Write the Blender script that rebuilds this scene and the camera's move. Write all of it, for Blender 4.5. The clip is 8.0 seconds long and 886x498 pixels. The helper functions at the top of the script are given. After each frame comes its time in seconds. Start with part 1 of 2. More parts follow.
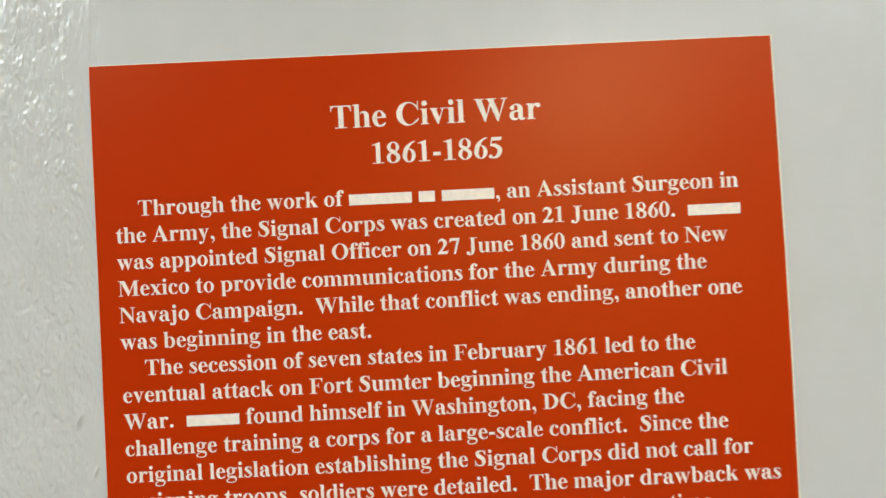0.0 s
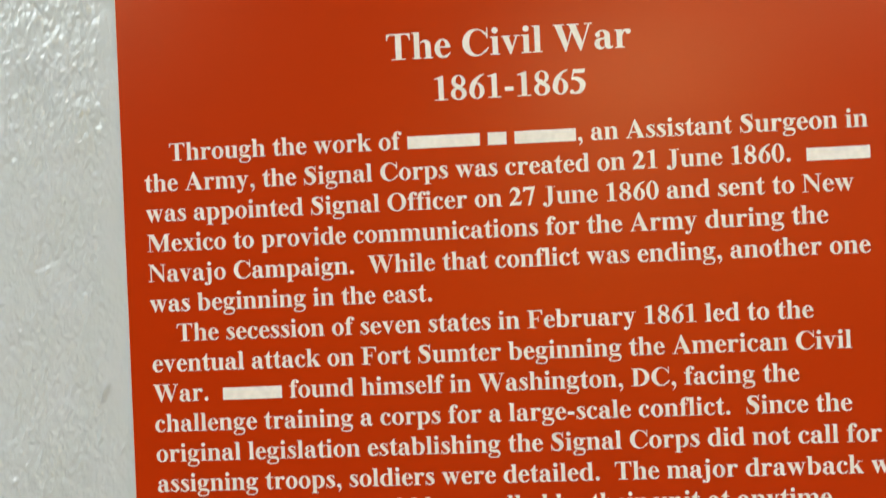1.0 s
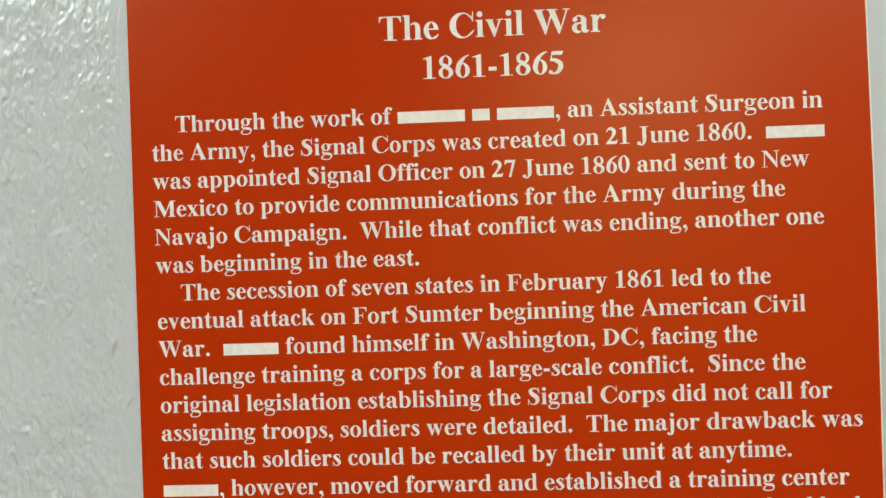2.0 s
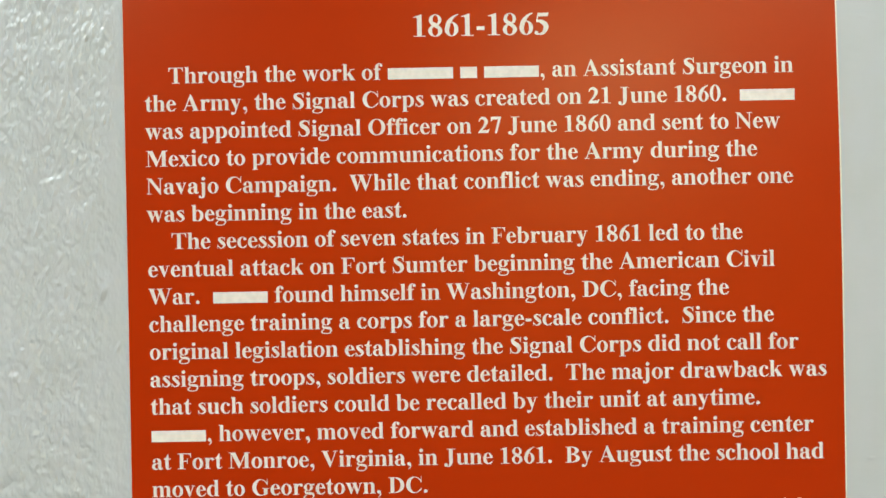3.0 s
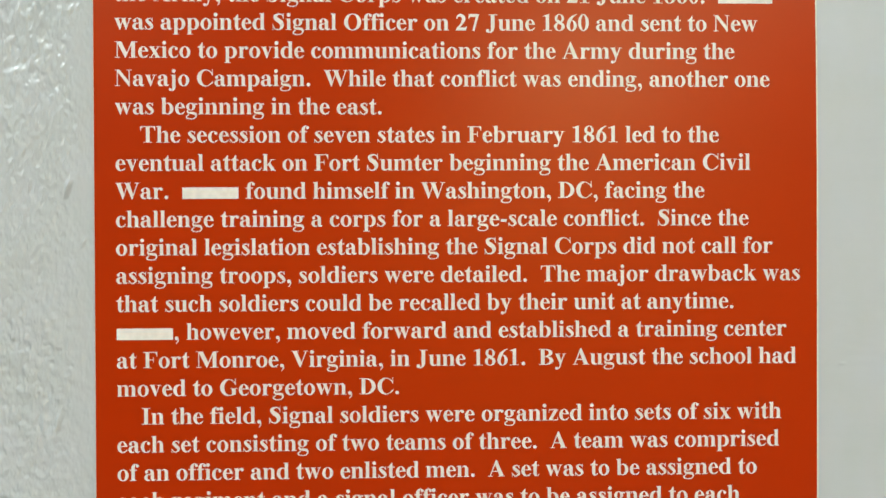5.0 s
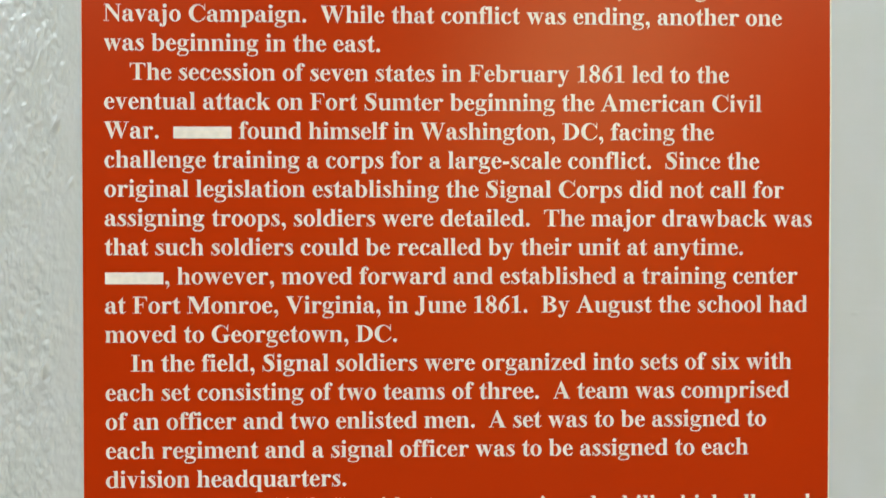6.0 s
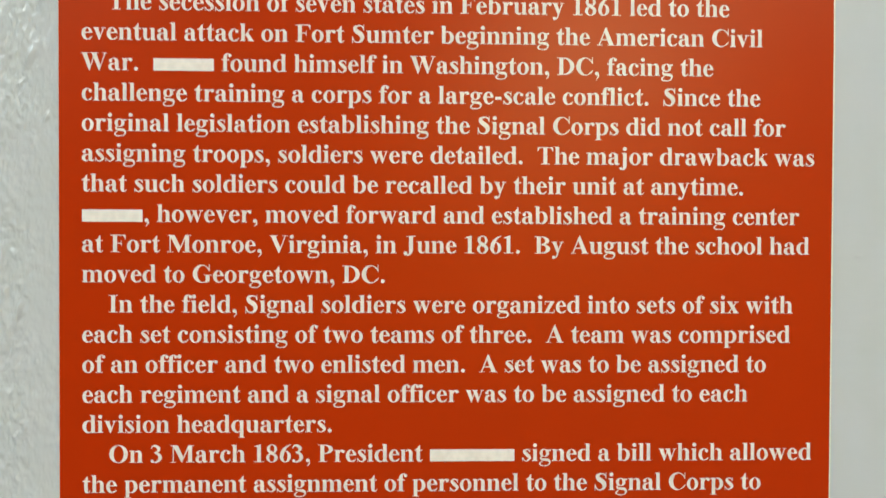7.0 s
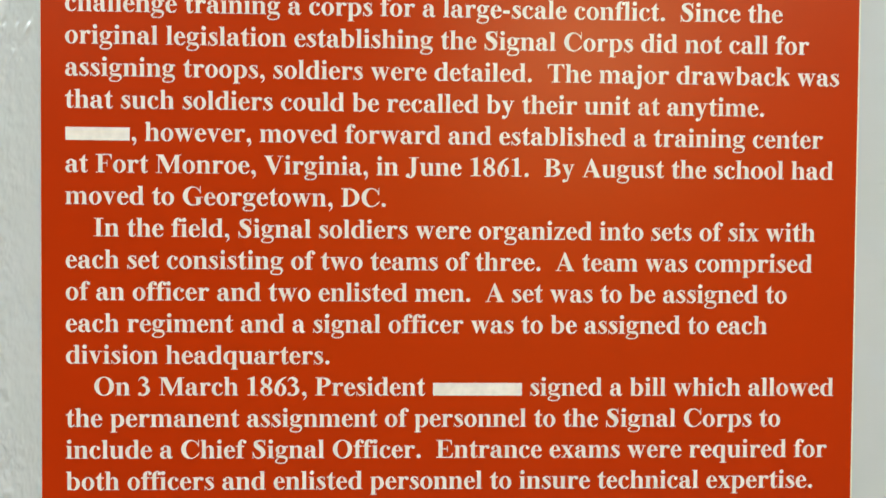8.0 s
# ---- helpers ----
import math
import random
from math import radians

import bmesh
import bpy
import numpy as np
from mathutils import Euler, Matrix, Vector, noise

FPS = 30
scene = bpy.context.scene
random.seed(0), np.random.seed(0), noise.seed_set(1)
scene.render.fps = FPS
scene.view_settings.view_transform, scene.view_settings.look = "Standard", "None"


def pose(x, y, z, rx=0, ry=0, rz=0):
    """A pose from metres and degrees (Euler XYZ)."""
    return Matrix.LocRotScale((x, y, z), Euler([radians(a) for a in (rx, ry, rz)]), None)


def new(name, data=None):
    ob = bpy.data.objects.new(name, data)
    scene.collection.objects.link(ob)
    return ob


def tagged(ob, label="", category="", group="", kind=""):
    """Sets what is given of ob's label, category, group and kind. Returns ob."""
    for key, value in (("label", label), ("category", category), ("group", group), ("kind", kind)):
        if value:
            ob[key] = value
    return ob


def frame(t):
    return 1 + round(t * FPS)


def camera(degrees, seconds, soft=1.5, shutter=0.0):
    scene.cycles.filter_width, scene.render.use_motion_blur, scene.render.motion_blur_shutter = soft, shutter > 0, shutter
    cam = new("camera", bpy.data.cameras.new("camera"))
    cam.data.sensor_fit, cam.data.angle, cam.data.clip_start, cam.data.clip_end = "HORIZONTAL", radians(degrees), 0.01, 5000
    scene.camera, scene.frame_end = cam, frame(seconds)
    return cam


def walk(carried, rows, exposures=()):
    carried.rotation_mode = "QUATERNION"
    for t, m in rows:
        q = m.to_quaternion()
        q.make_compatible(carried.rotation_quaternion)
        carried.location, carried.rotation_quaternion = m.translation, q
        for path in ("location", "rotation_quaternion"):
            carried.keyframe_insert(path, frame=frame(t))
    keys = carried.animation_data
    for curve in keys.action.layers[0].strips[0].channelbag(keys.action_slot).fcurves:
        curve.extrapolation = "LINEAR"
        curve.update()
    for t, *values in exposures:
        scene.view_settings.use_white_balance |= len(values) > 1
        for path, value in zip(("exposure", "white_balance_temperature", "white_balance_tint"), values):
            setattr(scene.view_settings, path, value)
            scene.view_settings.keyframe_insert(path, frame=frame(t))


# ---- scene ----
cam = camera(64.0, 8.0, 1.42, 0.4)
# seconds, eye (x, y, z) in metres, turn in degrees
ROWS = [
    (0.0, 0.0010, -0.4723, 1.5987, 90.54, 2.79, 0.00),
    (0.5, -0.0086, -0.4324, 1.6022, 90.34, 2.76, 1.89),
    (1.0, -0.0221, -0.4095, 1.5773, 89.89, 2.45, 2.73),
    (1.2, -0.0188, -0.4126, 1.5669, 89.90, 2.30, 2.80),
    (2.3, -0.0166, -0.4476, 1.5504, 89.71, 1.54, 1.79),
    (2.5, -0.0211, -0.4491, 1.5396, 90.00, 1.36, 1.32),
    (3.0, -0.0251, -0.4551, 1.5277, 89.79, 1.04, 0.14),
    (3.5, -0.0258, -0.4564, 1.5130, 89.75, 0.82, -0.57),
    (4.0, -0.0257, -0.4549, 1.4954, 89.82, 0.58, -0.93),
    (4.5, -0.0201, -0.4511, 1.4785, 89.76, 0.40, -1.13),
    (4.7, -0.0225, -0.4505, 1.4720, 89.73, 0.36, -1.34),
    (5.8, -0.0189, -0.4394, 1.4408, 89.47, 0.03, -1.36),
    (6.0, -0.0216, -0.4348, 1.4315, 89.39, -0.01, -1.42),
    (6.5, -0.0229, -0.4292, 1.4155, 89.23, -0.14, -1.39),
    (7.0, -0.0161, -0.4205, 1.3958, 89.26, -0.24, -1.56),
    (7.5, -0.0148, -0.4093, 1.3724, 89.16, -0.34, -1.69),
    (8.0, -0.0192, -0.3990, 1.3546, 88.89, -0.44, -1.77),
]
EXPOSURES = [(0.0, -0.03, 6420, 7), (1.0, -0.06, 6300, 5.5), (2.5, -0.12, 6200, 3), (3.0, -0.02, 6180, 3), (4.5, -0.03, 6180, 3), (6.0, -0.03, 6180, 3), (7.0, -0.03, 6180, 3), (8.0, 0.06, 6180, 3)]
walk(cam, [(t, pose(x, y, z, rx, ry, rz)) for t, x, y, z, rx, ry, rz in ROWS], EXPOSURES)

# ---- light: an interior lit by ceiling panels ----
world = bpy.data.worlds.new("room_air")
world.use_nodes = True
world.node_tree.nodes["Background"].inputs["Color"].default_value = (0.8, 0.9, 1.0, 1)
world.node_tree.nodes["Background"].inputs["Strength"].default_value = 0.02
scene.world = world

ROOM_W, ROOM_D, ROOM_H = 5.6, 5.0, 2.75
# x, y, width, depth, colour of the light, watts
PANELS = [
    (1.05, -4.2, 1.2, 0.6, (0.98, 0.96, 1.0), 60.0),
    (-1.45, -1.15, 0.6, 1.2, (0.90, 0.98, 1.0), 32.5),
    (1.25, -1.15, 0.6, 1.2, (0.90, 0.98, 1.0), 26.5),
]

# ---- sizes ----
EM = 0.4572 / 29.85            # body type size on the sign
PITCH = 1.1524 * EM            # from line to line
SIGN_L, SIGN_R = -0.2286, 0.2286
LINE_1 = 1.6 + 2.285 * EM      # baseline of the first body line
SIGN_TOP, SIGN_BOTTOM = LINE_1 + 6.55 * EM, LINE_1 + 6.55 * EM - 0.6096
TEXT_L = -14.08 * EM
BOARD_Y, FACE_Y, INK_Y = -0.0011, -0.0014, -0.00148


# ---- materials ----
def material(name, colour, rough, metallic=0.0, spec=0.5):
    m = bpy.data.materials.new(name)
    m.use_nodes = True
    b = m.node_tree.nodes["Principled BSDF"]
    b.inputs["Base Color"].default_value = (*colour, 1)
    b.inputs["Roughness"].default_value = rough
    b.inputs["Metallic"].default_value = metallic
    b.inputs["Specular IOR Level"].default_value = spec
    return m, m.node_tree, b


def noise_node(tree, scale, detail=4.0, stretch=(1, 1, 1)):
    co = tree.nodes.new("ShaderNodeTexCoord")
    mp = tree.nodes.new("ShaderNodeMapping")
    mp.inputs["Scale"].default_value = stretch
    n = tree.nodes.new("ShaderNodeTexNoise")
    n.inputs["Scale"].default_value = scale
    n.inputs["Detail"].default_value = detail
    tree.links.new(co.outputs["Object"], mp.inputs["Vector"])
    tree.links.new(mp.outputs["Vector"], n.inputs["Vector"])
    return n.outputs["Fac"]


def vary(tree, b, a, c, scale, detail=4.0, stretch=(1, 1, 1), lo=0.35, hi=0.65):
    """Mottles the base colour between a and c."""
    r = tree.nodes.new("ShaderNodeValToRGB")
    r.color_ramp.elements[0].position, r.color_ramp.elements[1].position = lo, hi
    r.color_ramp.elements[0].color, r.color_ramp.elements[1].color = (*a, 1), (*c, 1)
    tree.links.new(noise_node(tree, scale, detail, stretch), r.inputs["Fac"])
    tree.links.new(r.outputs["Color"], b.inputs["Base Color"])


def bump(tree, b, fac, strength, distance):
    n = tree.nodes.new("ShaderNodeBump")
    n.inputs["Strength"].default_value, n.inputs["Distance"].default_value = strength, distance
    tree.links.new(fac, n.inputs["Height"])
    tree.links.new(n.outputs["Normal"], b.inputs["Normal"])


wall_paint, tr, bs = material("white_gloss_wall_paint", (0.55, 0.57, 0.57), 0.27)
vary(tr, bs, (0.538, 0.560, 0.553), (0.565, 0.580, 0.598), 38.0, 5.0, (1.0, 1, 0.6), 0.25, 0.75)
bump(tr, bs, noise_node(tr, 70.0, 3.0, (0.7, 1, 1.6)), 0.09, 0.0006)

# unseen side walls, browned so their reflection in the sign stays dim and warm
dim_tan, tr, bs = material("dim_reflection_tan", (0.3, 0.26, 0.16), 0.6)
vary(tr, bs, (0.27, 0.235, 0.145), (0.32, 0.28, 0.175), 3.0)
# colour made up: the unseen south wall mirrors as orange glow in the sign
bounce_ochre, tr, bs = material("bounce_wall_ochre", (0.84, 0.51, 0.12), 0.6)
vary(tr, bs, (0.82, 0.49, 0.11), (0.86, 0.53, 0.13), 3.0)
ceiling_paint, tr, bs = material("ceiling_paint", (0.8, 0.8, 0.78), 0.8)
# unseen floor, kept dark so that it hardly mirrors in the sign
floor_vinyl, tr, bs = material("grey_floor_vinyl", (0.12, 0.11, 0.10), 0.45)
vary(tr, bs, (0.10, 0.095, 0.09), (0.14, 0.13, 0.12), 30.0)

red_print, tr, bs = material("red_laminated_print", (0.45, 0.0245, 0.0002), 0.31, 0.0, 0.48)
# the sheen's warm cast is set here by tinting the reflected light
bs.inputs["Specular Tint"].default_value = (1.0, 0.74, 0.30, 1)
vary(tr, bs, (0.437, 0.0232, 0.0001), (0.463, 0.0258, 0.0002), 9.0, 4.0, (1, 1, 1), 0.1, 0.9)
bump(tr, bs, noise_node(tr, 28.0, 2.0), 0.10, 0.0008)

ink, tr, bs = material("white_lettering", (0.85, 0.78, 0.71), 0.36, 0.0, 0.3)
vary(tr, bs, (0.80, 0.74, 0.67), (0.89, 0.825, 0.75), 260.0)
board_mat, tr, bs = material("cream_board_edge", (0.80, 0.76, 0.6), 0.55)
vary(tr, bs, (0.77, 0.73, 0.56), (0.84, 0.80, 0.64), 120.0)
metal_white, tr, bs = material("white_enamel", (0.8, 0.8, 0.8), 0.35)
diffuser_mat, tr, bs = material("lit_diffuser", (0.9, 0.9, 0.9), 0.5)
bs.inputs["Emission Color"].default_value = (0.97, 1.0, 0.97, 1)
bs.inputs["Emission Strength"].default_value = 10.0


# ---- mesh helpers ----
def solid(name, verts, faces, mat, parent=None, label="", smooth=False):
    me = bpy.data.meshes.new(name)
    me.from_pydata(verts, [], faces)
    me.materials.append(mat)
    if smooth:
        me.polygons.foreach_set("use_smooth", [True] * len(me.polygons))
    me.update()
    ob = new(name, me)
    if parent:
        ob.parent = parent
    if label:
        tagged(ob, label)
    return ob


def part(name, bm, mat, parent=None, label=""):
    me = bpy.data.meshes.new(name)
    bm.to_mesh(me)
    bm.free()
    me.materials.append(mat)
    ob = new(name, me)
    if parent:
        ob.parent = parent
    if label:
        tagged(ob, label)
    return ob


def box_bm(x0, x1, y0, y1, z0, z1, bevel=0.0, segments=2):
    bm = bmesh.new()
    bmesh.ops.create_cube(bm, size=1.0)
    for v in bm.verts:
        v.co = Vector(((x0 + x1) / 2 + v.co.x * (x1 - x0), (y0 + y1) / 2 + v.co.y * (y1 - y0), (z0 + z1) / 2 + v.co.z * (z1 - z0)))
    if bevel:
        bmesh.ops.bevel(bm, geom=bm.edges[:], offset=bevel, segments=segments, profile=0.5, affect="EDGES")
    return bm


# ---- the painted wall, with its relief ----


def lattice(x, z, cell_x, cell_z, seed):
    """Smooth random relief between -1 and 1, with bumps of about the cell's size."""
    g = np.random.default_rng(seed).uniform(-1, 1, (256, 256))
    u, v = x / cell_x + 1000.0, z / cell_z + 1000.0
    i, j = np.floor(u).astype(int), np.floor(v).astype(int)
    f, h = u - i, v - j
    f, h = f * f * (3 - 2 * f), h * h * (3 - 2 * h)
    p = lambda a, c: g[a % 256, c % 256]
    return (p(i, j) * (1 - f) + p(i + 1, j) * f) * (1 - h) + (p(i, j + 1) * (1 - f) + p(i + 1, j + 1) * f) * h


def step(a, c, x):
    s = np.clip((x - a) / (c - a), 0, 1)
    return s * s * (3 - 2 * s)


def relief(x, z):
    """Metres by which the paint stands out of the wall: stippled beside the sign's left, brushed smooth elsewhere."""
    wob = 0.005 * lattice(x, z, 0.02, 0.03, 3)
    low = 1 - step(LINE_1 - 15 * EM, LINE_1 - 5 * EM, z)
    edge = -0.231 - 0.003 * low
    stipple = np.maximum(1 - step(-0.018 - 0.004 * low, 0.004, x - edge + wob), 0.36 * (1 - step(-0.222, -0.216, x)))
    tilt = 0.0012 * lattice(x, z, 0.009, 0.011, 10)
    patch = 0.92 + 0.26 * lattice(x, z, 0.014, 0.022, 14)
    # roller streaks, drawn out downwards, that give way to soft flat lumps lower down
    a = lattice(x + tilt, z + tilt, 0.0011, 0.0023, 11)
    c = lattice(x - tilt, z + 0.5 * tilt, 0.0019, 0.0034, 12)
    e = lattice(x + tilt, z - tilt, 0.0034, 0.0042, 19)
    d = lattice(x + 4 * tilt, z - 4 * tilt, 0.013, 0.017, 13)
    streaks = patch * (0.00025 * np.maximum(a, -0.4) + 0.00029 * np.maximum(c, -0.5) + 0.00028 * e) + 0.0004 * d
    f = lattice(x + tilt, z + tilt, 0.0030, 0.0034, 20)
    h = lattice(x - 2 * tilt, z + tilt, 0.0068, 0.0066, 21)
    lumps = patch * (0.00014 * np.maximum(a, -0.3) + 0.00032 * np.abs(f) + 0.00046 * h) + 0.0003 * d
    rough = streaks * (1 - 0.2 * low) + low * (0.7 * lumps + 0.00026 * patch * e)
    calm = 0.00016 * lattice(x, z, 0.045, 0.016, 15) + 0.00005 * lattice(x, z, 0.012, 0.004, 16) + 0.00002 * lattice(x, z, 0.004, 0.003, 17)
    ridge = 0.00035 * np.exp(-((x + 0.2275 + 0.0008 * lattice(x, z, 1.0, 0.012, 18)) / 0.0011) ** 2) * step(SIGN_TOP, SIGN_TOP + 0.01, z)
    # runs and drips of paint left of the sign and two specks beyond its right edge
    def drip(dx, dz, height, wide, tall, lean):
        u, v = x - (TEXT_L + dx * EM), z - (LINE_1 + dz * EM)
        return height * np.exp(-((u - lean * v) / wide) ** 2 - (v / tall) ** 2)

    run = drip(-1.94, -8.7, 0.0018, 0.0022, 0.0052, 0.35) + drip(-2.39, -18.3, 0.0014, 0.0020, 0.0070, 0.25)
    run = run + drip(-1.34, -11.0, 0.0010, 0.0014, 0.0032, 0.4) + drip(-2.44, 2.0, 0.0007, 0.0007, 0.0019, 0.2)
    speck = 0.0006 * np.exp(-((x - TEXT_L - 30.13 * EM) ** 2 + (z - LINE_1 + 16.19 * EM) ** 2) / 0.0008 ** 2)
    speck = speck + 0.00018 * np.exp(-((x - TEXT_L - 30.0 * EM) / 0.0018) ** 2 - ((z - LINE_1 - 2.3 * EM) / 0.0008) ** 2)
    return run + speck + stipple * rough + (1 - 0.6 * stipple) * calm + ridge


def build_wall():
    half = ROOM_W / 2
    xs = np.concatenate([np.linspace(-half, -0.36, 20)[:-1], np.arange(-0.36, -0.324, 0.004), np.arange(-0.322, -0.216, 0.00046), np.linspace(-0.21, 0.215, 14), np.arange(0.219, 0.345, 0.0018), np.linspace(0.36, half, 20)])
    zs = np.concatenate([np.linspace(0, 1.17, 14)[:-1], np.arange(1.17, 1.82, 0.0007), np.linspace(1.84, ROOM_H, 10)])
    X, Z = np.meshgrid(xs, zs)
    Y = -relief(X, Z)
    near = step(-0.42, -0.34, X) * (1 - step(0.33, 0.40, X)) * step(1.05, 1.14, Z) * (1 - step(1.82, 1.90, Z))
    Y = Y * near
    verts = np.stack([X, Y, Z], -1).reshape(-1, 3)
    n, m = len(xs), len(zs)
    k = (np.arange(m - 1)[:, None] * n + np.arange(n - 1)[None, :]).reshape(-1)
    quads = np.stack([k, k + 1, k + n + 1, k + n], -1)
    base = len(verts)
    # the wall's body behind its painted face
    back = [(-half, 0.002, 0), (half, 0.002, 0), (half, 0.002, ROOM_H), (-half, 0.002, ROOM_H), (-half, 0.12, 0), (half, 0.12, 0), (half, 0.12, ROOM_H), (-half, 0.12, ROOM_H)]
    sides = [(0, 1, 2, 3), (5, 4, 7, 6), (0, 4, 5, 1), (3, 2, 6, 7), (0, 3, 7, 4), (1, 5, 6, 2)]
    faces = [tuple(int(i) for i in q) for q in quads] + [tuple(base + i for i in s) for s in sides]
    return solid("wall_north", [tuple(float(c) for c in v) for v in verts] + back, faces, wall_paint, smooth=True)


tagged(build_wall(), "white glossy painted wall, stippled and brushed", "wall", kind="structure")
hw = ROOM_W / 2
tagged(part("floor", box_bm(-hw, hw, -ROOM_D, 0, -0.1, 0), floor_vinyl), "grey vinyl floor", "floor", kind="structure")
tagged(part("ceiling", box_bm(-hw, hw, -ROOM_D, 0, ROOM_H, ROOM_H + 0.1), ceiling_paint), "plain white ceiling", "ceiling", kind="structure")
# added out of view behind the eye, as a warm reflector for the sheet
tagged(part("wall_south", box_bm(-hw, hw, -ROOM_D - 0.12, -ROOM_D, 0, ROOM_H), bounce_ochre), "unseen wall, coloured ochre to reflect an orange glow in the sign", "wall", kind="structure")
tagged(part("wall_west", box_bm(-hw - 0.12, -hw, -ROOM_D, 0, 0, ROOM_H), dim_tan), "unseen side wall, toned tan to keep reflections dim and warm", "wall", kind="structure")
tagged(part("wall_east", box_bm(hw, hw + 0.12, -ROOM_D, 0, 0, ROOM_H), dim_tan), "unseen side wall, toned tan to keep reflections dim and warm", "wall", kind="structure")


# ---- ceiling panels ----
def ceiling_light(x, y, w, d, colour, watts):
    z = ROOM_H
    top = tagged(new("ceiling_light"), "lit white rectangular ceiling light panel", "ceiling light", "ceiling lights")
    top.location = (x, y, z)
    bm = bmesh.new()
    t = 0.03
    for a in ((-w / 2, w / 2, -d / 2, -d / 2 + t), (-w / 2, w / 2, d / 2 - t, d / 2), (-w / 2, -w / 2 + t, -d / 2 + t, d / 2 - t), (w / 2 - t, w / 2, -d / 2 + t, d / 2 - t)):
        o = box_bm(*a, -0.035, 0.0)
        me = bpy.data.meshes.new("rim")
        o.to_mesh(me)
        o.free()
        bm.from_mesh(me)
        bpy.data.meshes.remove(me)
    part("frame", bm, metal_white, top)
    part("diffuser", box_bm(-w / 2 + t, w / 2 - t, -d / 2 + t, d / 2 - t, -0.02, -0.005), diffuser_mat, top)
    lamp = bpy.data.lights.new("panel_light", "AREA")
    lamp.shape, lamp.size, lamp.size_y = "RECTANGLE", w - 2 * t, d - 2 * t
    lamp.energy, lamp.color = watts, colour
    ob = new("panel_light", lamp)
    ob.matrix_world = Matrix.Translation((x, y, z - 0.03))


for p in PANELS:
    ceiling_light(*p)

# ---- serif lettering, drawn with pen strokes in thousandths of the type size ----
def B(x0, y0, x1, y1):
    return [[(x0, y0), (x1, y0), (x1, y1), (x0, y1)]]


def Q(*pts):
    return [list(pts)]


def foot(x0, x1, y=0):
    """A thin slab serif on the line y."""
    return B(x0, y, x1, y + 27)


def head(x0, x1, y=662):
    return B(x0, y - 27, x1, y)


def stem(x0, x1, y0, y1):
    return B(x0, y0, x1, y1)


def flag(x, x0, x1, y):
    """The slanted serif at the top of a small letter's stem."""
    return Q((x, y - 30), (x, y - 6), (x0 + 20, y), (x1, y), (x1, y - 70), (x0, y - 70), (x0 - 8, y - 38))


def ring(ox, oy, orx, ory, ix, iy, irx, iry, a0=0, a1=360):
    """The band between an outer and an inner ellipse, from one angle to another."""
    n = max(6, int(abs(a1 - a0) / 14))
    out = []
    for k in range(n):
        p, q = radians(a0 + (a1 - a0) * k / n), radians(a0 + (a1 - a0) * (k + 1) / n)
        out.append([(ox + orx * math.cos(p), oy + ory * math.sin(p)), (ox + orx * math.cos(q), oy + ory * math.sin(q)),
                    (ix + irx * math.cos(q), iy + iry * math.sin(q)), (ix + irx * math.cos(p), iy + iry * math.sin(p))])
    return out


def dot(x, y, r):
    return [[(x + r * math.cos(k * math.tau / 14), y + r * math.sin(k * math.tau / 14)) for k in range(14)]]


def pen(*pts):
    """A smooth stroke through (x, y, width)."""
    p = [np.array(q, float) for q in pts]
    p = [2 * p[0] - p[1]] + p + [2 * p[-1] - p[-2]]
    line = []
    for i in range(1, len(p) - 2):
        for k in range(5):
            s = k / 5
            line.append(0.5 * (2 * p[i] + (p[i + 1] - p[i - 1]) * s + (2 * p[i - 1] - 5 * p[i] + 4 * p[i + 1] - p[i + 2]) * s * s + (3 * p[i] - p[i - 1] - 3 * p[i + 1] + p[i + 2]) * s ** 3))
    line.append(p[-2])
    edge = []
    for i, q in enumerate(line):
        d = line[min(i + 1, len(line) - 1)] - line[max(i - 1, 0)]
        l = math.hypot(d[0], d[1]) or 1
        w = max(q[2], 16) / 2
        edge.append(((q[0] - d[1] / l * w, q[1] + d[0] / l * w), (q[0] + d[1] / l * w, q[1] - d[0] / l * w)))
    return [[edge[i][0], edge[i][1], edge[i + 1][1], edge[i + 1][0]] for i in range(len(edge) - 1)]


def arch(x):
    """From a stem whose right edge is at x over to the next stem's top."""
    return ring(x + 139, 330, 146, 143, x + 89, 330, 61, 88, 0, 150)


G = {}
G["i"] = 278, stem(70, 207, 0, 461) + flag(16, 70, 207, 461) + foot(16, 258) + dot(138, 612, 79)
G["l"] = 278, stem(70, 207, 0, 676) + flag(16, 70, 207, 676) + foot(16, 258)
G["h"] = 556, stem(66, 203, 0, 676) + flag(15, 66, 203, 676) + foot(15, 250) + arch(203) + stem(351, 488, 0, 332) + foot(303, 541)
G["n"] = 556, stem(66, 203, 0, 461) + flag(15, 66, 203, 461) + foot(15, 250) + arch(203) + stem(351, 488, 0, 332) + foot(303, 541)
G["m"] = 833, stem(66, 203, 0, 461) + flag(15, 66, 203, 461) + foot(15, 245) + arch(198) + stem(346, 483, 0, 332) + foot(303, 527) + arch(478) + stem(626, 763, 0, 332) + foot(584, 818)
G["u"] = 556, stem(66, 203, 130, 461) + flag(12, 66, 203, 461) + stem(351, 488, 0, 461) + flag(297, 351, 488, 461) + ring(212, 130, 146, 144, 264, 130, 61, 86, 180, 330) + foot(351, 541)
G["r"] = 444, stem(80, 217, 0, 461) + flag(29, 80, 217, 461) + foot(29, 275) + pen((200, 320, 50), (262, 425, 52), (350, 440, 66)) + dot(368, 402, 66)
G["o"] = 500, ring(250, 230, 226, 243, 250, 230, 92, 207)
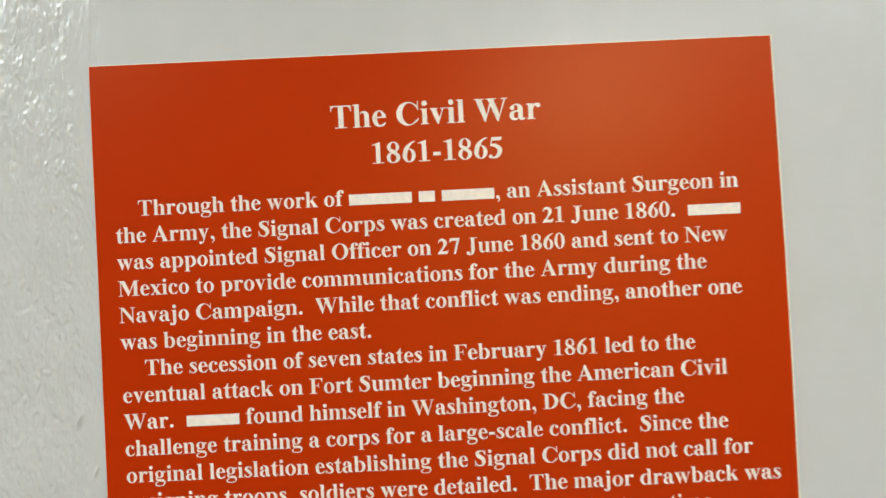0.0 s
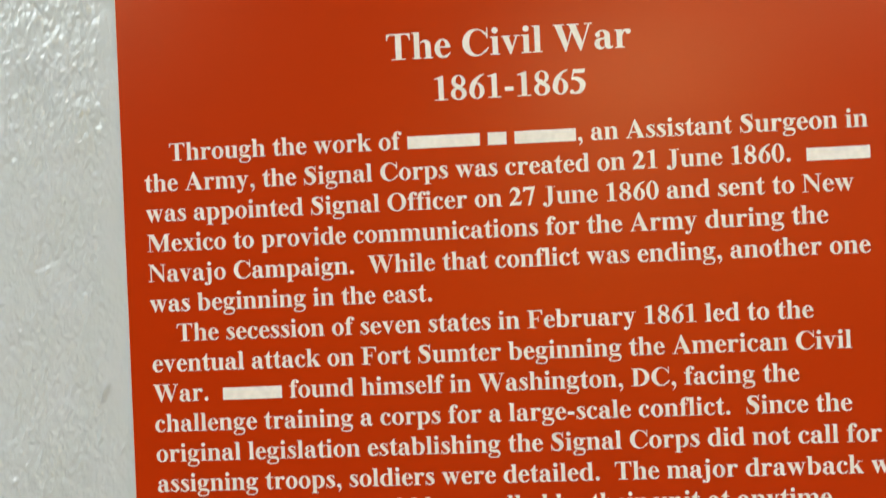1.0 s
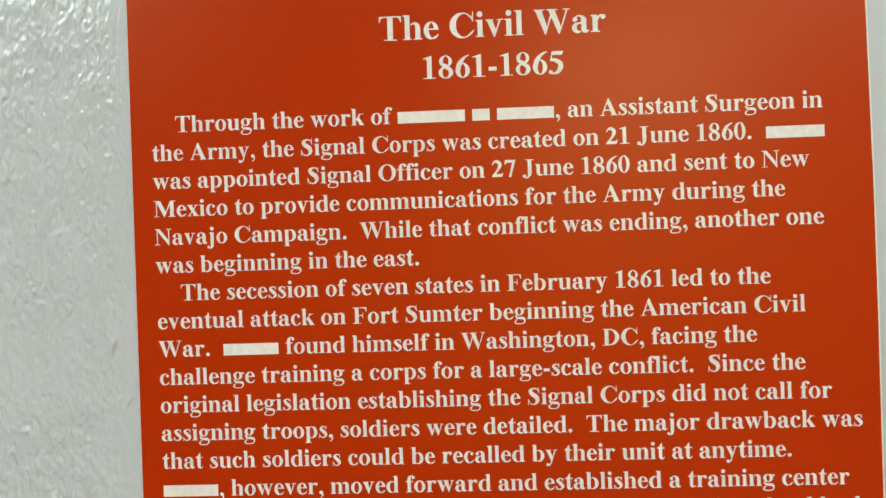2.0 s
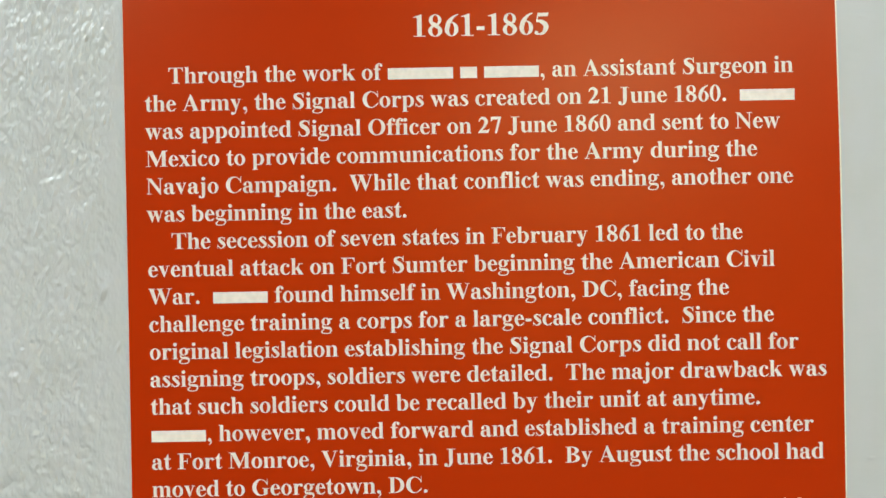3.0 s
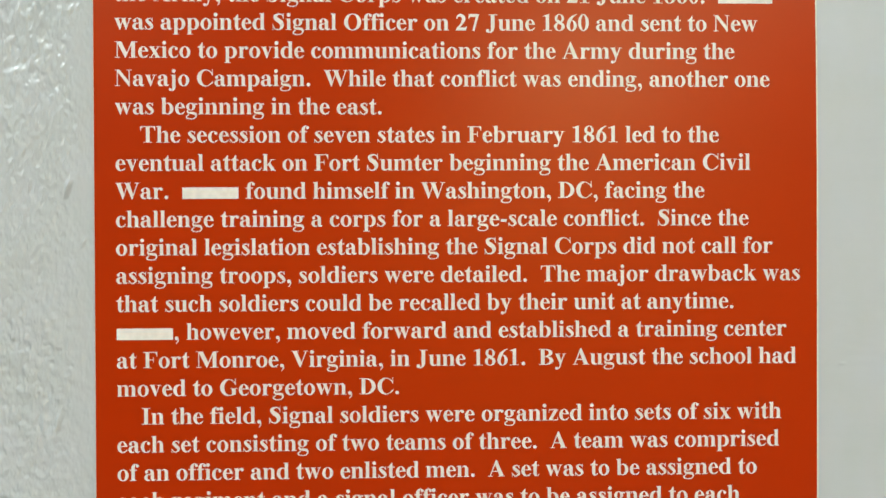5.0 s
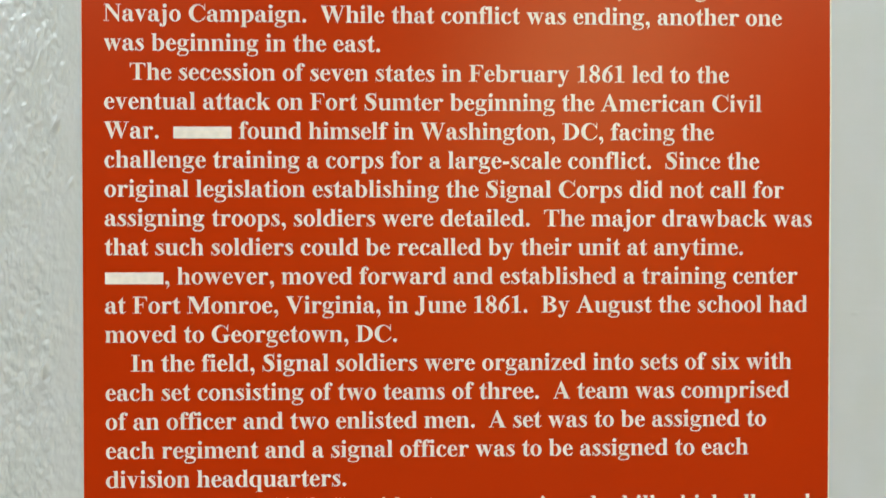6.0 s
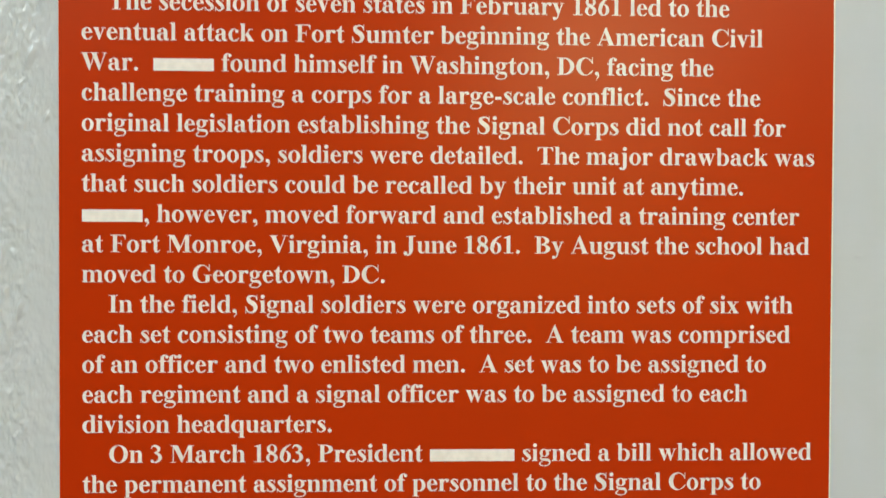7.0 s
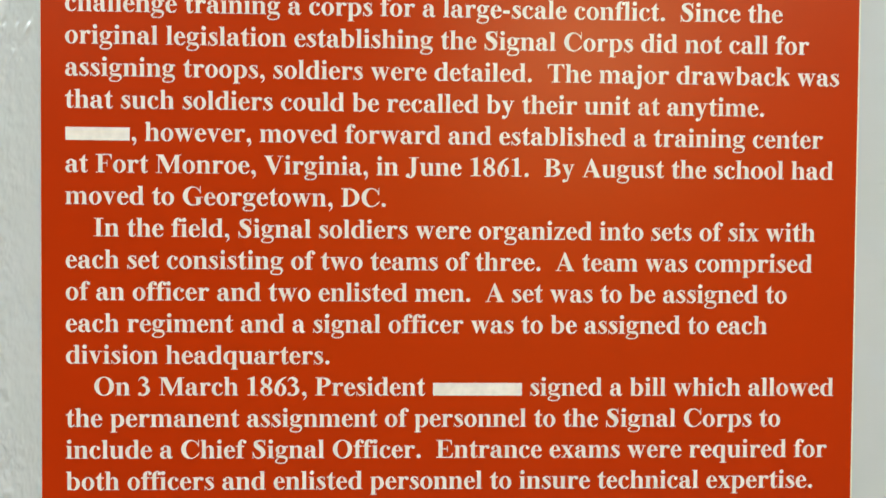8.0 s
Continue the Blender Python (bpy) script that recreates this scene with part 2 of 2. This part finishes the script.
G["c"] = 444, ring(235, 230, 210, 243, 262, 235, 98, 206, 55, 180) + ring(235, 230, 210, 243, 262, 235, 98, 204, 180, 290) + dot(346, 372, 64) + pen((310, 20, 72), (370, 60, 46), (420, 125, 22))
G["e"] = 444, ring(228, 230, 203, 243, 236, 250, 72, 190, 4, 180) + ring(228, 230, 203, 243, 264, 245, 100, 210, 180, 290) + B(150, 246, 425, 286) + pen((300, 20, 74), (370, 62, 46), (418, 125, 22))
G["a"] = 500, stem(278, 415, 60, 335) + ring(237, 332, 178, 141, 212, 332, 66, 106, 0, 150) + dot(112, 352, 64) + ring(178, 130, 153, 144, 222, 135, 68, 96, 62, 305) + pen((235, 245, 40), (295, 285, 44)) + Q((285, 80), (415, 80), (440, 48), (486, 72), (486, 44), (440, -6), (380, -14), (315, 8), (285, 60))
G["s"] = 389, pen((328, 345, 24), (280, 425, 40), (190, 448, 50), (100, 375, 100), (185, 275, 135), (275, 190, 135), (312, 105, 100), (215, 12, 50), (120, 25, 42), (42, 130, 24)) + B(312, 325, 334, 473) + B(28, -14, 50, 145)
G["t"] = 333, stem(85, 222, 90, 461) + Q((18, 418), (18, 438), (110, 510), (190, 630), (222, 630), (222, 418)) + B(18, 415, 313, 461) + pen((153, 110, 137), (172, 45, 112), (232, 18, 62), (292, 45, 30), (320, 90, 22))
G["f"] = 333, stem(85, 222, 0, 560) + foot(14, 295) + B(14, 415, 308, 461) + ring(255, 525, 170, 166, 278, 545, 56, 112, 60, 180) + dot(332, 603, 64)
G["g"] = 500, ring(222, 312, 190, 161, 222, 312, 66, 128) + Q((300, 440), (483, 446), (483, 388), (380, 385)) + pen((140, 190, 34), (78, 125, 62), (130, 60, 80)) + pen((95, 65, 70), (250, 50, 100), (385, 30, 105), (440, -55, 66), (375, -160, 42), (230, -188, 40), (85, -165, 48), (45, -105, 60), (95, -45, 46), (150, -8, 40))
G["b"] = 556, stem(66, 203, 0, 676) + flag(15, 66, 203, 676) + ring(303, 230, 216, 243, 270, 230, 108, 205, -128, 128)
G["d"] = 556, stem(352, 489, 0, 676) + flag(300, 352, 489, 676) + foot(352, 541) + ring(243, 230, 218, 243, 278, 230, 108, 205, 52, 308)
G["p"] = 556, stem(70, 207, -205, 461) + flag(18, 70, 207, 461) + foot(18, 270, -205) + ring(305, 230, 218, 243, 272, 230, 108, 205, -128, 128)
G["q"] = 556, stem(352, 489, -205, 461) + foot(295, 545, -205) + ring(243, 230, 218, 243, 278, 230, 108, 205, 52, 308)
G["k"] = 556, stem(66, 203, 0, 676) + flag(15, 66, 203, 676) + foot(15, 250) + pen((200, 205, 44), (400, 445, 44)) + Q((228, 250), (325, 348), (535, 14), (365, 14)) + head(320, 520, 461) + foot(325, 552)
G["v"] = 500, Q((45, 445), (198, 445), (302, 150), (255, -14), (230, -14)) + Q((236, -14), (258, -14), (424, 445), (380, 445), (262, 100)) + head(16, 240, 461) + head(318, 485, 461)
G["w"] = 722, Q((40, 445), (190, 445), (288, 160), (245, -14), (220, -14)) + Q((226, -14), (247, -14), (392, 420), (350, 420), (255, 100)) + Q((300, 445), (440, 445), (538, 150), (495, -14), (470, -14)) + Q((476, -14), (498, -14), (658, 445), (614, 445), (500, 90)) + head(15, 228, 461) + head(265, 480, 461) + head(556, 707, 461)
G["y"] = 500, Q((45, 445), (198, 445), (305, 140), (262, -10), (235, -10)) + pen((402, 445, 46), (282, 105, 46), (205, -110, 50), (130, -165, 55)) + dot(95, -138, 66) + head(16, 240, 461) + head(318, 482, 461)
G["x"] = 500, Q((45, 445), (205, 445), (462, 16), (298, 16)) + pen((402, 445, 46), (92, 16, 46)) + head(15, 242, 461) + head(308, 480, 461) + foot(15, 182) + foot(245, 490)
G["z"] = 444, Q((265, 440), (412, 440), (172, 20), (25, 20)) + B(42, 424, 412, 461) + B(42, 320, 64, 461) + B(25, 0, 415, 38) + B(396, 0, 420, 145)
G["j"] = 333, stem(112, 249, -60, 461) + flag(58, 112, 249, 461) + pen((180, -40, 137), (158, -145, 90), (70, -186, 40)) + dot(30, -140, 58) + dot(180, 612, 79)
G["T"] = 667, stem(258, 410, 0, 650) + foot(158, 508) + B(30, 626, 637, 662) + Q((30, 662), (30, 490), (52, 490), (72, 570), (130, 625), (200, 650)) + Q((637, 662), (637, 490), (615, 490), (595, 570), (537, 625), (467, 650))
G["A"] = 722, Q((340, 690), (372, 690), (660, 16), (478, 16), (308, 480)) + pen((348, 670, 44), (92, 12, 46)) + B(180, 196, 490, 238) + foot(9, 218) + foot(415, 703)
G["S"] = 556, pen((478, 480, 26), (425, 610, 46), (285, 642, 62), (150, 565, 130), (195, 440, 172), (360, 320, 180), (420, 190, 160), (375, 65, 100), (265, 8, 52), (125, 50, 44), (52, 215, 26)) + B(466, 455, 490, 692) + B(38, -19, 62, 235)
G["C"] = 722, ring(375, 331, 338, 350, 425, 331, 214, 310, 48, 312) + pen((592, 572, 62), (640, 520, 40), (664, 430, 24)) + B(655, 430, 680, 690) + pen((590, 88, 66), (650, 140, 40), (690, 200, 22))
G["G"] = 778, ring(375, 331, 338, 350, 425, 331, 214, 310, 48, 300) + pen((592, 572, 62), (640, 520, 40), (664, 430, 24)) + B(655, 430, 680, 690) + stem(520, 675, 40, 280) + head(458, 757, 296) + pen((520, 20, 60), (600, 40, 50), (660, 70, 40))
G["O"] = 778, ring(389, 331, 354, 350, 389, 331, 190, 314)
G["D"] = 722, stem(105, 260, 0, 662) + head(14, 310) + foot(14, 310) + ring(300, 331, 386, 331, 270, 331, 252, 292, -90, 90)
G["B"] = 667, stem(105, 258, 0, 662) + head(16, 320) + foot(16, 330) + ring(310, 500, 275, 162, 290, 500, 140, 126, -90, 90) + ring(320, 180, 305, 180, 290, 180, 172, 142, -90, 90) + B(255, 330, 330, 366)
G["P"] = 611, stem(105, 258, 0, 662) + head(16, 320) + foot(16, 362) + ring(310, 485, 280, 177, 285, 485, 142, 140, -90, 90) + B(255, 308, 315, 345)
G["E"] = 667, stem(105, 258, 0, 662) + B(16, 626, 600, 662) + B(16, 0, 620, 36) + B(255, 318, 432, 356) + B(420, 225, 444, 450) + Q((600, 662), (600, 480), (578, 480), (555, 560), (500, 620), (430, 640)) + Q((642, 192), (618, 192), (590, 110), (530, 55), (440, 20), (622, 0))
G["F"] = 611, stem(105, 258, 0, 662) + B(16, 626, 583, 662) + foot(16, 348) + B(255, 318, 422, 356) + B(410, 225, 434, 450) + Q((583, 662), (583, 478), (561, 478), (540, 560), (490, 620), (420, 640))
G["I"] = 389, stem(118, 271, 0, 662) + head(20, 370) + foot(20, 370)
G["J"] = 500, stem(215, 368, 90, 662) + head(122, 479) + pen((291, 130, 153), (272, 20, 116), (195, -70, 56), (110, -72, 46)) + dot(82, -8, 76)
G["M"] = 944, stem(104, 146, 0, 662) + Q((100, 662), (292, 662), (530, 180), (458, 0), (432, 0), (112, 640)) + Q((438, 0), (462, 0), (748, 640), (702, 662), (500, 190)) + stem(688, 842, 0, 662) + foot(14, 236) + foot(595, 928) + head(14, 292) + head(695, 928)
G["N"] = 722, stem(100, 142, 0, 662) + Q((70, 655), (222, 655), (618, 160), (618, -18), (592, -18), (105, 600)) + stem(578, 620, -10, 662) + foot(16, 232) + head(488, 706) + head(16, 222)
G["V"] = 722, Q((58, 650), (238, 650), (432, 180), (385, -18), (350, -18)) + Q((358, -18), (386, -18), (640, 650), (592, 650), (400, 130)) + head(16, 322) + head(498, 703)
G["W"] = 1000, Q((46, 650), (222, 650), (362, 200), (325, -15), (298, -15)) + Q((305, -15), (328, -15), (520, 580), (474, 600), (345, 130)) + Q((398, 650), (574, 650), (732, 190), (695, -15), (668, -15)) + Q((675, -15), (698, -15), (930, 650), (882, 650), (715, 130)) + head(14, 298) + head(352, 655) + head(792, 986)
G["0"] = 500, ring(250, 338, 226, 350, 250, 338, 92, 316)
G["1"] = 500, stem(182, 326, 0, 600) + foot(65, 442) + Q((65, 612), (65, 588), (150, 600), (182, 560), (326, 560), (326, 688), (300, 688))
G["2"] = 500, pen((42, 480, 24), (105, 590, 70), (215, 625, 120), (330, 545, 145), (335, 430, 140), (240, 250, 90), (65, 55, 70)) + Q((17, 0), (430, 0), (478, 168), (452, 168), (410, 122), (110, 122), (17, 36))
G["3"] = 500, pen((30, 525, 22), (105, 630, 60), (225, 630, 105), (325, 535, 128), (285, 430, 80), (165, 365, 42)) + pen((165, 372, 42), (315, 320, 100), (372, 195, 148), (315, 65, 100), (190, 8, 52), (90, 30, 60)) + dot(82, 50, 62)
G["5"] = 500, Q((125, 676), (470, 676), (428, 562), (140, 562)) + Q((125, 676), (160, 676), (112, 410), (68, 380)) + pen((72, 415, 60), (220, 410, 110), (365, 300, 150), (368, 175, 150), (285, 45, 100), (150, 8, 54), (82, 30, 60)) + dot(78, 52, 60)
G["6"] = 500, ring(260, 215, 215, 229, 264, 215, 80, 196) + pen((472, 674, 24), (320, 598, 72), (178, 430, 140), (115, 225, 146))
G["7"] = 500, Q((52, 676), (477, 676), (477, 650), (440, 560), (125, 560), (62, 485), (36, 490)) + Q((350, 600), (477, 655), (290, -15), (200, -15))
G["8"] = 500, ring(250, 505, 196, 183, 256, 512, 84, 148) + ring(250, 172, 222, 186, 244, 166, 94, 148) + pen((120, 440, 90), (250, 350, 130), (385, 245, 90))
G["."] = 250, dot(125, 62, 77)
G[","] = 250, dot(122, 62, 77) + pen((178, 50, 50), (180, -55, 52), (95, -165, 22))
G["-"] = 333, B(44, 171, 287, 287)
G[" "] = 250, []


def lettering(name, text, x, z, size, parent, label=""):
    """One line of type from x on the baseline z. A width in square brackets becomes a plain bar. Strokes that cross lie a hair above one another."""
    verts, faces = [], []

    def put(polys, at):
        for k, poly in enumerate(polys):
            y = INK_Y - 0.0000045 * (k % 29)
            faces.append(tuple(range(len(verts), len(verts) + len(poly))))
            verts.extend((x + (at + px) * size / 1000, y, z + pz * size / 1000) for px, pz in poly)

    at, i = 0.0, 0
    while i < len(text):
        if text[i] == "[":
            j = text.index("]", i)
            w = float(text[i + 1:j]) * 1000
            put(B(25, 0, w - 25, 470), at)
            at, i = at + w, j + 1
            continue
        w, polys = G[text[i]]
        put(polys, at)
        at, i = at + w, i + 1
    # all faces look out of the wall
    for k, f in enumerate(faces):
        p = [verts[n] for n in f]
        area = sum(p[n][0] * p[(n + 1) % len(p)][2] - p[(n + 1) % len(p)][0] * p[n][2] for n in range(len(p)))
        if area < 0:
            faces[k] = f[::-1]
    return solid(name, verts, faces, ink, parent, label)


# ---- the sign ----
BODY = [
    "    Through the work of [2.777] [0.75] [2.332], an Assistant Surgeon in",
    "the Army, the Signal Corps was created on 21 June 1860.  [2.332]",
    "was appointed Signal Officer on 27 June 1860 and sent to New",
    "Mexico to provide communications for the Army during the",
    "Navajo Campaign.  While that conflict was ending, another one",
    "was beginning in the east.",
    "    The secession of seven states in February 1861 led to the",
    "eventual attack on Fort Sumter beginning the American Civil",
    "War.  [2.332] found himself in Washington, DC, facing the",
    "challenge training a corps for a large-scale conflict.  Since the",
    "original legislation establishing the Signal Corps did not call for",
    "assigning troops, soldiers were detailed.  The major drawback was",
    "that such soldiers could be recalled by their unit at anytime.",
    "[2.332], however, moved forward and established a training center",
    "at Fort Monroe, Virginia, in June 1861.  By August the school had",
    "moved to Georgetown, DC.",
    "    In the field, Signal soldiers were organized into sets of six with",
    "each set consisting of two teams of three.  A team was comprised",
    "of an officer and two enlisted men.  A set was to be assigned to",
    "each regiment and a signal officer was to be assigned to each",
    "division headquarters.",
    "    On 3 March 1863, President [3.335] signed a bill which allowed",
    "the permanent assignment of personnel to the Signal Corps to",
    "include a Chief Signal Officer.  Entrance exams were required for",
    "both officers and enlisted personnel to insure technical expertise.",
]


def outline(left, right, up):
    """The sign's outline, cut by hand: its right edge runs in a little towards the top. The margins widen it."""
    r, l = SIGN_R + right, SIGN_L - left
    return [(l, SIGN_BOTTOM - up), (r, SIGN_BOTTOM - up), (r, LINE_1 - 8 * EM), (r - 0.0005, LINE_1 - 3 * EM), (r - 0.0028, SIGN_TOP - 0.0005 + up), (l, SIGN_TOP + 0.0005 + up)]


def sheet_bm(edge, back, front, bevel):
    bm = bmesh.new()
    face = bm.faces.new([bm.verts.new((x, back, z)) for x, z in edge])
    out = bmesh.ops.extrude_face_region(bm, geom=[face])
    for v in out["geom"]:
        if isinstance(v, bmesh.types.BMVert):
            v.co.y = front
    rim = [e for e in bm.edges if abs(e.verts[0].co.y - front) < 1e-6 and abs(e.verts[1].co.y - front) < 1e-6]
    bmesh.ops.bevel(bm, geom=rim, offset=bevel, segments=2, profile=0.5, affect="EDGES")
    bmesh.ops.recalc_face_normals(bm, faces=bm.faces[:])
    return bm


def build_sign():
    sign = tagged(new("museum_sign"), "red history sign with white serif lettering on a white painted wall", "sign")
    sign.location = (0, 0, 0)
    part("backing_board", sheet_bm(outline(0.0005, 0.0011, 0.0005), -0.0001, BOARD_Y, 0.0003), board_mat, sign, "cream foam board edge")
    part("face_sheet", sheet_bm(outline(0, 0, 0), BOARD_Y + 0.0001, FACE_Y, 0.0001), red_print, sign, "orange-red glossy printed sheet")
    mid = TEXT_L + 14.1 * EM
    lettering("title_line", "The Civil War", mid - 6.167 * 1.49 * EM / 2, LINE_1 + 3.37 * EM, 1.49 * EM, sign, "large white serif title reading The Civil War")
    lettering("title_line", "1861-1865", mid - 4.333 * 1.335 * EM / 2, LINE_1 + 1.765 * EM, 1.335 * EM, sign, "large white serif years reading 1861-1865")
    for k, text in enumerate(BODY):
        lettering("text_line", text, TEXT_L, LINE_1 - k * PITCH, EM, sign)


build_sign()
